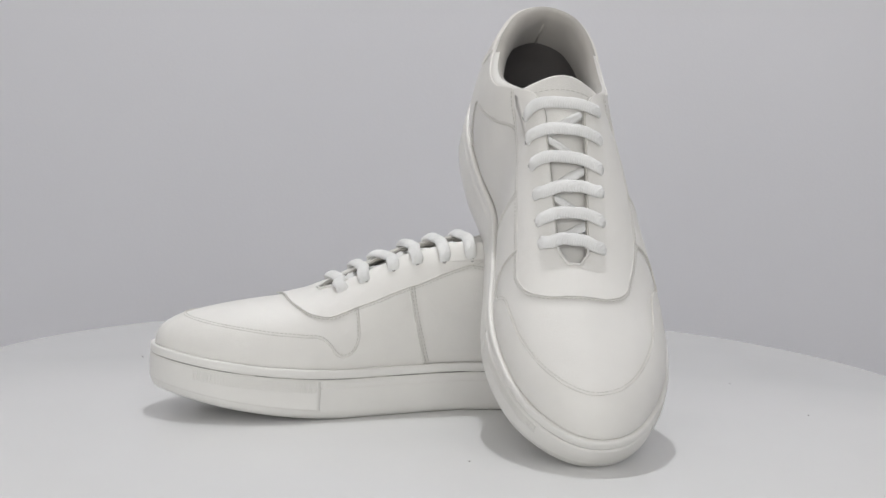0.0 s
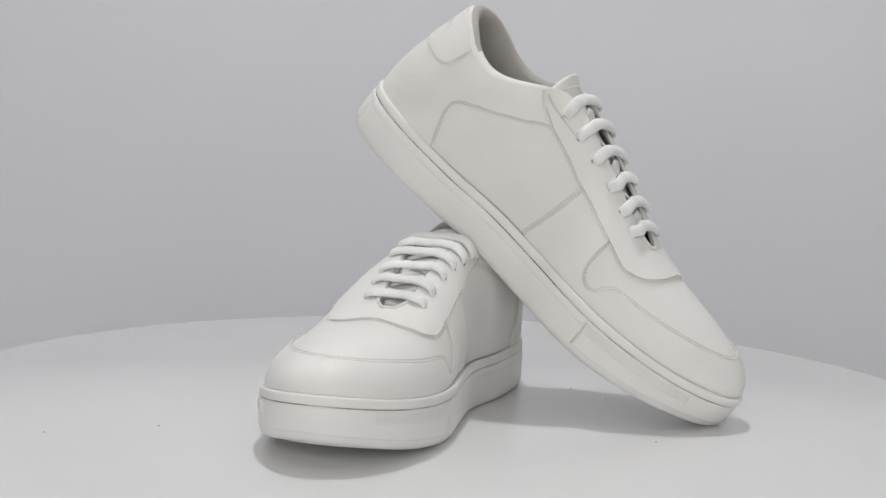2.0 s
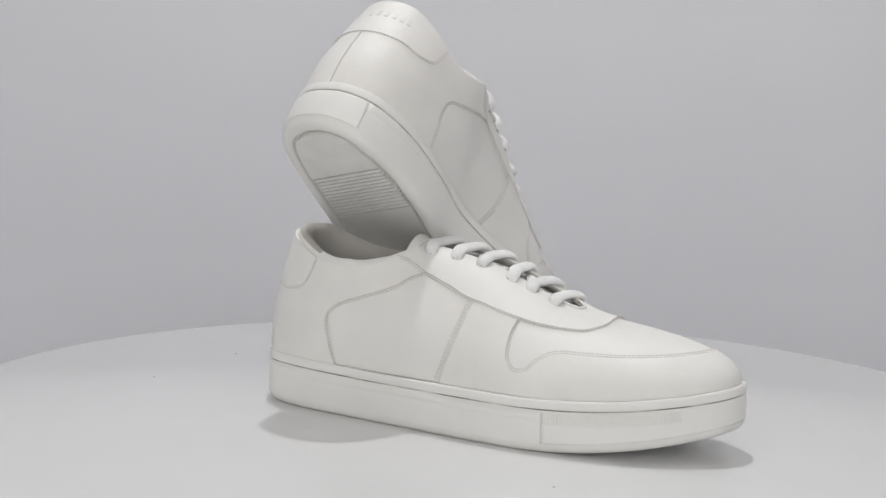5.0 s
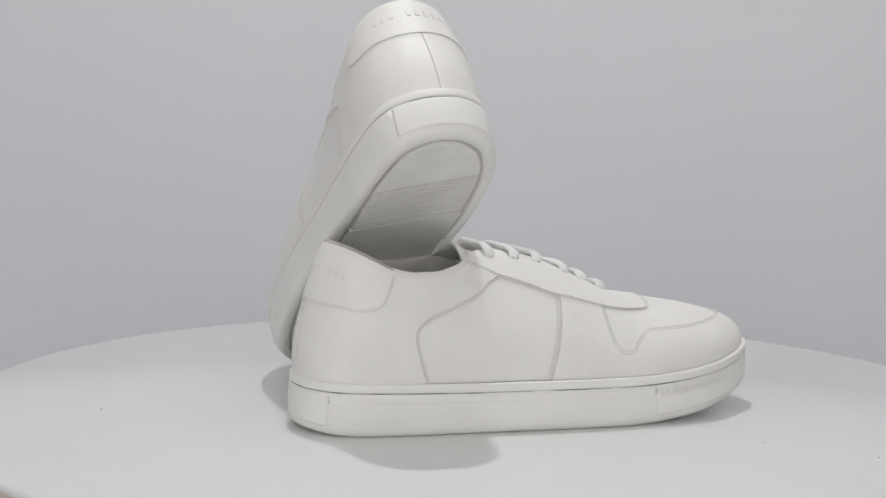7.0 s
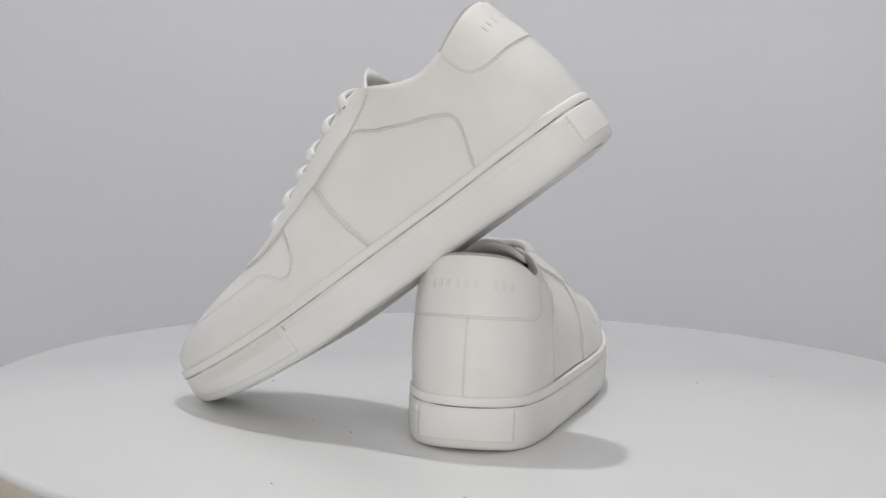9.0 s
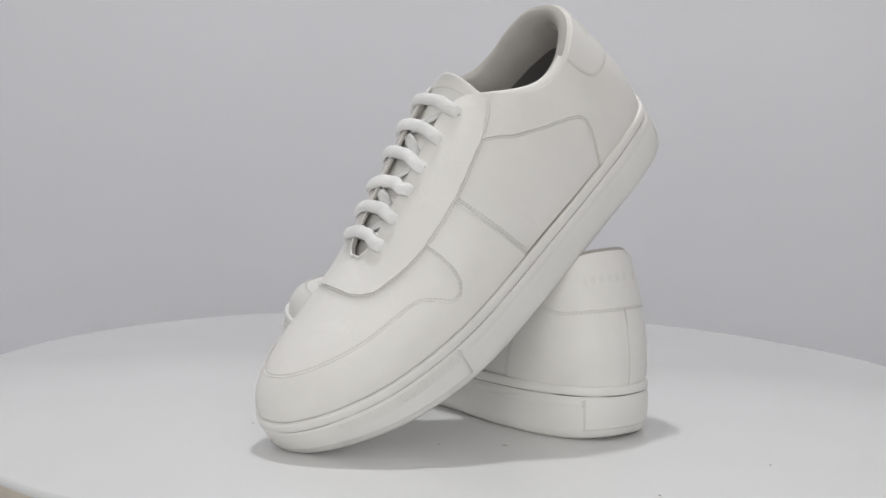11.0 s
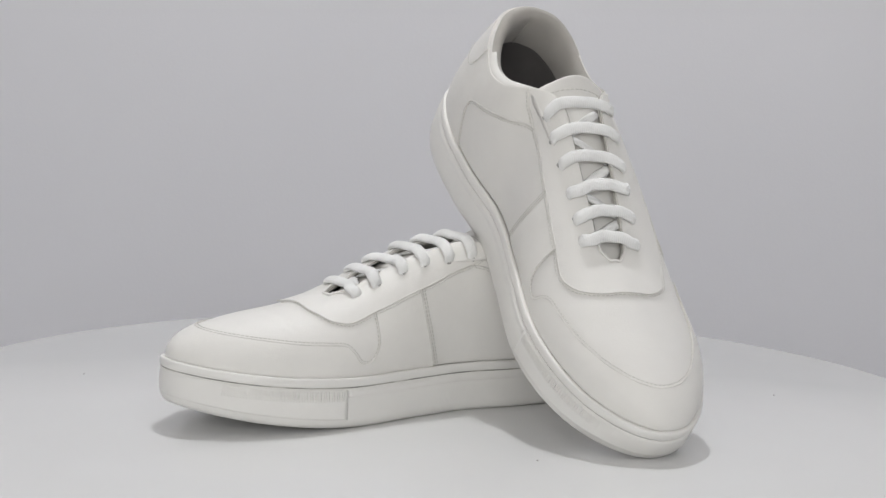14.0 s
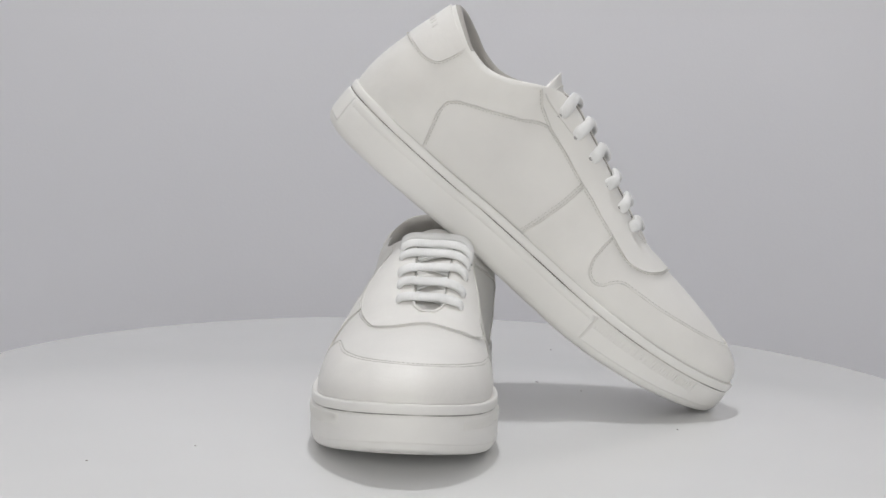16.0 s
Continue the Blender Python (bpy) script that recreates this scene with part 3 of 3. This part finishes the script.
    # eyestay's lower edge between the middle seam and the wave, slightly under the eyestay
    b_in = side_run([(0.154, 0.0292, 0.0790), (0.169, 0.0292, 0.0740), (0.1852, 0.0292, 0.0688)], 1, True)
    b_out = side_run([(0.151, 0.0312, 0.0745), (0.166, 0.0312, 0.0698), (0.1785, 0.0310, 0.0656)], -1, True)
    foot = [(x, 0.0) for x in np.linspace(m_out[-1, 0], m_in[-1, 0], 9)]
    poly = lines(m_in[::-1], b_in, wave, b_out[::-1], m_out, foot)
    panel("toe_guard", poly, 0.0009, LEATHER_PANEL, upper, sg)
    seams.append((spline(wave * (SX, SW), 0.002), 0.0009))
    threads.append((spline(wave * (SX, SW), 0.001), 0.0009, -0.0015))
    for m, s in ((m_in, 1), (m_out, -1)):
        seams.append((spline(m * (SX, SW), 0.002), 0.0009))
        threads.append((spline(m * (SX, SW), 0.001), 0.0009, 0.0014 * s))
        threads.append((spline(m * (SX, SW), 0.001), 0.0009, 0.0030 * s))
    # eyestay: a U round the throat
    e_in[0], e_out[0] = (0.3475, 1.0), (2 - 0.3475, 1.0)
    bow = []
    for run, side in ((e_in[-3:], 1), (e_out[-3:], -1)):
        seen = surf(run[:, 0], run[:, 1])
        bow.append([(x, y - float(lean(x))) for x, y, _ in seen] + [(x, y * side) for x, y in EYE_NOSE[side]])
    bow = spline(bow[0] + bow[1][::-1], 0.0030)
    nose = []
    for x, y in bow:
        g, w = find_top([(x, abs(y))], 1 if y >= 0 else -1)[0]
        nose.append((g if y >= 0 else 2 - g, w))
    outer = np.r_[e_in[:-3], nose, e_out[:-3][::-1]]
    rim_run = [(x, 1.0) for x in np.r_[np.linspace(2 - 0.3475, 1.25, 16), np.linspace(1.2, 0.8, 9), np.linspace(0.75, 0.3475, 16)]]
    poly = lines(outer, rim_run)
    panel("eyestay", poly, 0.0015, LEATHER, upper, sg)
    threads.append((spline(outer * (SX, SW), 0.001), 0.0015, 0.0017))
    seams.append((spline(outer * (SX, SW), 0.002), 0.0014))
    # turned edge at the lower end of the throat
    c = np.linspace(0.64, 1.36, 30)
    put("throat_edge", tube(surf(c, np.ones(30)) + np.array([[0, 0, 0.0019]]), 0.0009, 0.0008, (0, 0, 1), 8), LEATHER, upper)
    # heel tab
    t_in, t_out = side_run(SEAM_TAB, 1, False), side_run(SEAM_TAB, -1, False)
    t_in[-1, 1] = t_out[-1, 1] = 1.0
    low = np.r_[t_out[::-1], t_in[1:]]
    top = [(x, 1.0) for x in np.linspace(t_in[-1, 0], t_out[-1, 0], 12)]
    panel("heel_tab", lines(low, top), 0.0018, LEATHER, upper, sg)
    threads.append((spline(low * (SX, SW), 0.001), 0.0018, 0.0016))
    seams.append((spline(low * (SX, SW), 0.002), 0.0014))
    # lettering pressed into the tab, as plain bars
    bars = []
    for i in range(10):
        if i == 3:
            continue
        qq = -0.078 + i * 0.0165
        x0, x1, y0, y1 = qq, qq + 0.0079, 0.78, 0.845
        cc = np.array([(x0, y0), (x1, y0), (x1, y1), (x0, y1)])
        p, n = surf(cc[:, 0], cc[:, 1]), -surf_normal(cc[:, 0], cc[:, 1])
        bars.append((np.r_[p + n * 0.0018, p + n * 0.00212], [(4, 5, 6, 7), (0, 1, 5, 4), (1, 2, 6, 5), (2, 3, 7, 6), (3, 0, 4, 7)]))
    for bar in bars:
        put("embossed_bar", bar, EMBOSS, upper, smooth=False)
    # cut leather edges; their darker tone draws in the seams' dirt and shade
    for qw, lift in seams:
        c = np.asarray(qw) / (SX, SW)
        p, n = surf(c[:, 0], np.clip(c[:, 1], 0, 1)), -surf_normal(c[:, 0], np.clip(c[:, 1], 0, 1))
        put("cut_edge", tube(p + n * (lift - 0.0002), 0.00036, 0.00045, (0.3, 0.2, 1), 6, False), SEAM_EDGE, upper)
    tagged(put("stitching", joined([stitch_geo(*t) for t in threads]), THREAD, upper, "rows of white stitches", smooth=False), kind="stuff")

    # tongue
    mids = [(0.0, 0.2000, 0.0665), (0.14, 0.186, 0.0737), (0.3, 0.170, 0.0812), (0.48, 0.150, 0.0902), (0.64, 0.132, 0.0975), (0.78, 0.117, 0.1032), (0.88, 0.1060, 0.1083), (0.96, 0.0985, 0.1140), (1.0, 0.0955, 0.1172)]
    mids = [(l, x, z - press * max(0, l - 0.5) / 0.5) for l, x, z in mids]
    wide = [(0.0, 0.0120), (0.3, 0.0172), (0.6, 0.0205), (0.8, 0.0235), (0.90, 0.0255), (0.95, 0.0262), (0.975, 0.0255), (0.99, 0.0238), (1.0, 0.0205)]
    ls, ks = np.r_[np.linspace(0, 0.9, 22), 0.925, 0.95, 0.965, 0.98, 0.99, 1.0], np.linspace(-1, 1, 17)
    c = cubic(mids, ls)
    wd = np.interp(ls, [a for a, _ in wide], [b for _, b in wide])
    arch = np.interp(ls, [0, 0.5, 0.8, 1], [0.001, 0.0020, 0.0066, 0.0130])
    verts = []
    for layer, d in ((0, 0.0), (1, 0.0058)):
        for i in range(len(ls)):
            for kx in ks:
                thin = d * (1 - abs(kx) ** 4) * (1, 1, 0.95, 0.8)[max(0, i - len(ls) + 4)]
                verts.append((c[i, 0] + thin * 0.5, wd[i] * kx + float(lean(c[i, 0])), c[i, 1] - arch[i] * kx * kx - thin))
    a, b = len(ls), len(ks)
    faces = []
    for layer in (0, 1):
        o = layer * a * b
        faces += [(o + i * b + j, o + i * b + j + 1, o + (i + 1) * b + j + 1, o + (i + 1) * b + j) for i in range(a - 1) for j in range(b - 1)]
    loop = [(a - 1) * b + j for j in range(b)]
    faces += [(x, y, y + a * b, x + a * b) for x, y in zip(loop, loop[1:])]
    tongue = put("tongue", (verts, faces), LEATHER, text="padded white leather tongue with a stitched top")
    st = []
    for i in range(15):
        k0 = -0.86 + i * 0.1186
        pts = []
        for kk in (k0, k0 + 0.075):
            lv = 0.925
            cc = cubic(mids, [lv])[0]
            ww = float(np.interp(lv, [x for x, _ in wide], [y for _, y in wide]))
            pts.append((cc[0], ww * kk + float(lean(cc[0])), cc[1] - 0.0110 * kk * kk + 0.0004))
        st.append(tube(pts, 0.0004, 0.0003, n=6, taper=False))
    tagged(put("tongue_stitching", joined(st), THREAD, tongue, smooth=False), kind="stuff")

    # laces
    rows = [0.1130, 0.1295, 0.1458, 0.1618, 0.1768, 0.1910]
    rnd = random.Random(5 if sg > 0 else 9)
    lift = 0.0030 if press else 0.0040
    z = np.array([0, 0, 1.0])

    edge_now = rim_edge(np.linspace(0.38, 0.8, 60))

    def throat_z(x):
        return float(np.interp(x, edge_now[:, 0], edge_now[:, 2]))

    def on_eyestay(x, y, side):
        c0 = CLOUD[side]
        k = int(np.argmin((c0[:, 0] - x) ** 2 + (c0[:, 1] - side * y - float(lean(x))) ** 2 + 1e3 * (GW.ravel() < 0.5)))
        q = GQ.ravel()[k] * side
        return c0[k], -surf_normal(np.array([q]), np.array([GW.ravel()[k]]))[0]

    for i, x in enumerate(rows):
        skew, rise = rnd.uniform(-0.0012, 0.0012), rnd.uniform(-0.0003, 0.0005)
        spread = 0.0205 - 0.0005 * i
        ends = []
        for side in (1, -1):
            xx = x + skew * side + 0.0008
            ends.append((on_eyestay(xx, spread, side), on_eyestay(xx, spread - 0.0018, side), on_eyestay(xx, spread - 0.0052, side)))
        zc = throat_z(x)
        path = []
        for (p0, n0), (p1, n1), (p2, n2) in ends:
            path.append([p0 - n0 * 0.0022, p1 + n1 * 0.0030, p2 + n2 * 0.0037])
        cy = float(lean(x))
        mid = [np.array((x + skew * 0.4, cy + 0.006, zc + lift + rise)), np.array((x, cy, zc + lift + rise)), np.array((x - skew * 0.4, cy - 0.006, zc + lift + rise))]
        path = path[0] + mid + path[1][::-1]
        path = resample(spline(path, 0.001), 26)
        put("lace", tube(path, 0.0037, 0.0019, n=12, across=(0.92, 0, -0.39)), LACE)
        # grey discs whose colour stands for the shade inside the lace holes
        for (p0, n0), _, _ in ends:
            t1 = np.cross(n0, (1, 0, 0))
            t1 /= np.linalg.norm(t1)
            t0 = np.cross(t1, n0)
            ring = [p0 + n0 * h + t0 * 0.0013 * math.cos(t) + t1 * (0.0012 * math.sin(t)) + t1 * np.sign(p0[1] - cy) * np.sign(t1[1]) * -0.0008 for h in (0.00225, 0.0) for t in np.linspace(0, 2 * math.pi, 12, endpoint=False)]
            put("eyelet", (ring, [tuple(range(12))] + [(j, (j + 1) % 12, (j + 1) % 12 + 12, j + 12) for j in range(12)]), HOLE, smooth=False)
        if i < len(rows) - 1:
            x2 = rows[i + 1]
            zc2 = throat_z(x2)
            s = 1 if i % 2 else -1
            p = [(x + 0.002, cy + 0.0105 * s, zc - 0.0024), ((x + x2) / 2, cy + 0.001 * s, (zc + zc2) / 2 - 0.0012), (x2 - 0.001, cy - 0.0105 * s, zc2 - 0.0022)]
            put("crossing_lace", tube(resample(spline(p, 0.001), 10), 0.0033, 0.0012, (0, 0, 1), 8), LACE)
    return shoe


# ---------------------------------------------------------------- the room
def room():
    t, x0, x1, y0, y1 = 0.12, -2.0, 2.0, -2.3, 0.90
    tagged(box("floor", 0, (y0 + y1) / 2, FLOOR_Z - 0.06, x1 - x0 + 2 * t, y1 - y0 + 2 * t, 0.12, FLOOR), "pale plain floor under the table", "floor", kind="structure")
    tagged(box("ceiling", 0, (y0 + y1) / 2, CEIL_Z + 0.06, x1 - x0 + 2 * t, y1 - y0 + 2 * t, 0.12, CEILING), "plain white ceiling", "ceiling", kind="structure")
    h, zc = CEIL_Z - FLOOR_Z - 0.006, (CEIL_Z + FLOOR_Z) / 2
    tagged(box("wall_north", 0, y1 + t / 2, zc, x1 - x0, t, h, WALL), "plain pale grey painted wall behind the table", "wall", kind="structure")
    tagged(box("wall_west", x0 - t / 2, (y0 + y1) / 2, zc, t, y1 - y0 + 2 * t, h, WALL), "plain pale grey painted wall", "wall", kind="structure")
    tagged(box("wall_east", x1 + t / 2, (y0 + y1) / 2, zc, t, y1 - y0 + 2 * t, h, WALL), "plain pale grey painted wall", "wall", kind="structure")
    # wall behind the camera, with an added opening behind the front fill lamp
    wx0, wx1, wz0, wz1 = -1.35, 1.15, 0.17, 1.3
    v, f = joined([
        ([p + Vector(((x0 + wx0) / 2, y0 - t / 2, zc)) for p in box_geo(wx0 - x0, t, h)[0]], box_geo(1, 1, 1)[1]),
        ([p + Vector(((x1 + wx1) / 2, y0 - t / 2, zc)) for p in box_geo(x1 - wx1, t, h)[0]], box_geo(1, 1, 1)[1]),
        ([p + Vector(((wx0 + wx1) / 2, y0 - t / 2, (FLOOR_Z + wz0) / 2 + 0.0015)) for p in box_geo(wx1 - wx0, t, wz0 - FLOOR_Z - 0.003)[0]], box_geo(1, 1, 1)[1]),
        ([p + Vector(((wx0 + wx1) / 2, y0 - t / 2, (CEIL_Z + wz1) / 2 - 0.0015)) for p in box_geo(wx1 - wx0, t, CEIL_Z - wz1 - 0.003)[0]], box_geo(1, 1, 1)[1])])
    tagged(mesh_part("wall_south", v, f, WALL, smooth=False), "plain pale grey painted wall behind the camera with an added window opening", "wall", kind="structure")
    win = new("added_window")
    win.location = ((wx0 + wx1) / 2, y0 - t / 2, (wz0 + wz1) / 2)
    tagged(win, "added window, unseen, with a white frame, behind the front fill lamp", "window", kind="structure")
    w, hh = wx1 - wx0, wz1 - wz0
    box("added_window_frame", 0, 0, hh / 2 - 0.02, w, 0.06, 0.04, GLASS, win)
    box("added_window_frame", 0, 0, -hh / 2 + 0.02, w, 0.06, 0.04, GLASS, win)
    for x in (-w / 2 + 0.02, 0, w / 2 - 0.02):
        box("added_window_frame", x, 0, 0, 0.04, 0.055, hh - 0.08, GLASS, win)
    lamp = new("ceiling_lamp")
    lamp.location = (-0.05, 0.35, CEIL_Z)
    tagged(lamp, "small round white flush ceiling lamp, lit", "lamp")
    turned("lamp_body", [(0.0, 0.0), (0.12, 0.0), (0.12, -0.03), (0.105, -0.04), (0.10, -0.035), (0.0, -0.035)], METAL, lamp)
    # glowing bodies for the added overhead fill lamps
    for px, py in FILL_PANELS:
        fill_panel = new("added_ceiling_panel")
        fill_panel.location = (px, py, CEIL_Z)
        tagged(fill_panel, "added flat rectangular white ceiling panel, unseen, lit for soft fill", "lamp", "ceiling panel lights")
        box("fill_panel_frame", 0, 0, -0.008, 1.2, 0.62, 0.016, METAL, fill_panel, 0.003)
        box("fill_panel_diffuser", 0, 0, -0.018, 1.12, 0.56, 0.004, GLOW, fill_panel)
    turned("diffuser", [(0.0, -0.036), (0.098, -0.036), (0.09, -0.055), (0.05, -0.066), (0.0, -0.07)], GLOW, lamp)


def round_table():
    r = 0.3335
    table = new("round_table")
    tagged(table, "round white laminate table with a glossy top", "table")
    turned("tabletop", [(0.0, 0.0), (r - 0.004, 0.0), (r - 0.0012, -0.0012), (r, -0.004), (r, -0.0045), (0.0, -0.0045)], TABLE, table, 160)
    turned("edge_band", [(0.0, -0.0046), (r - 0.0006, -0.0046), (r - 0.0006, -0.021), (r - 0.004, -0.024), (0.0, -0.024)], EDGE, table, 160, "thin beige edge under the top")
    turned("column", [(0.0, -0.0241), (0.09, -0.0241), (0.09, -0.030), (0.03, -0.034), (0.03, FLOOR_Z + 0.03), (0.0, FLOOR_Z + 0.03)], METAL, table, 48)
    turned("foot", [(0.0, FLOOR_Z + 0.03), (0.05, FLOOR_Z + 0.03), (0.20, FLOOR_Z + 0.012), (0.205, FLOOR_Z), (0.0, FLOOR_Z)], METAL, table, 64)
    return table


room()
TABLE_THING = round_table()
RIGHT = sneaker("sneaker", 1, "white leather low-top trainer standing flat on the table", 0.0152, 0.0105)
LEFT = sneaker("sneaker", -1, "white leather low-top trainer leaning toe-down on the other shoe", 0.0175, 0.0)

RIGHT_POSE = pose(0.1035, 0.0583, 0.0, 0, 0, 199)
LEFT_POSE = Matrix(((0.1374, 0.9770, 0.1630, 0.0242), (-0.7718, 0.2089, -0.6006, 0.1055), (-0.6208, -0.0433, 0.7828, 0.1719), (0, 0, 0, 1)))


def speck(x, y, size, long=1.0, turn=0.0):
    v, f = box_geo(size * long, size, size * 0.4, size * 0.12)
    ob = mesh_part("dust_speck", [p + Vector((0, 0, size * 0.2)) for p in v], f, SPECK)
    tagged(ob, "tiny dark crumb of dust lying on the tabletop", "dust", "dust on the table")
    return ob, pose(x, y, 0.0001, 0, 0, turn)


SPECKS = [speck(-0.2183, 0.1240, 0.0010), speck(-0.1634, 0.0912, 0.0009), speck(0.0966, -0.0178, 0.0006, 6.0, 50), speck(0.0841, -0.0519, 0.0008),
          speck(0.0060, -0.1342, 0.0010), speck(0.2145, 0.0105, 0.0010), speck(0.1797, 0.1015, 0.0009)]


def motions():
    times = [0.5 * i for i in range(33)]

    def spin(t):
        return Matrix.Rotation(radians(SPIN * t), 4, "Z")
    for thing, base in [(RIGHT, RIGHT_POSE), (LEFT, LEFT_POSE), *SPECKS]:
        walk(thing, [(t, spin(t) @ base) for t in times])
    walk(TABLE_THING, [(t, Matrix.Translation((0.0076, 0.0165, 0)) @ spin(t) @ pose(-0.0193, 0.010, 0)) for t in times])


motions()
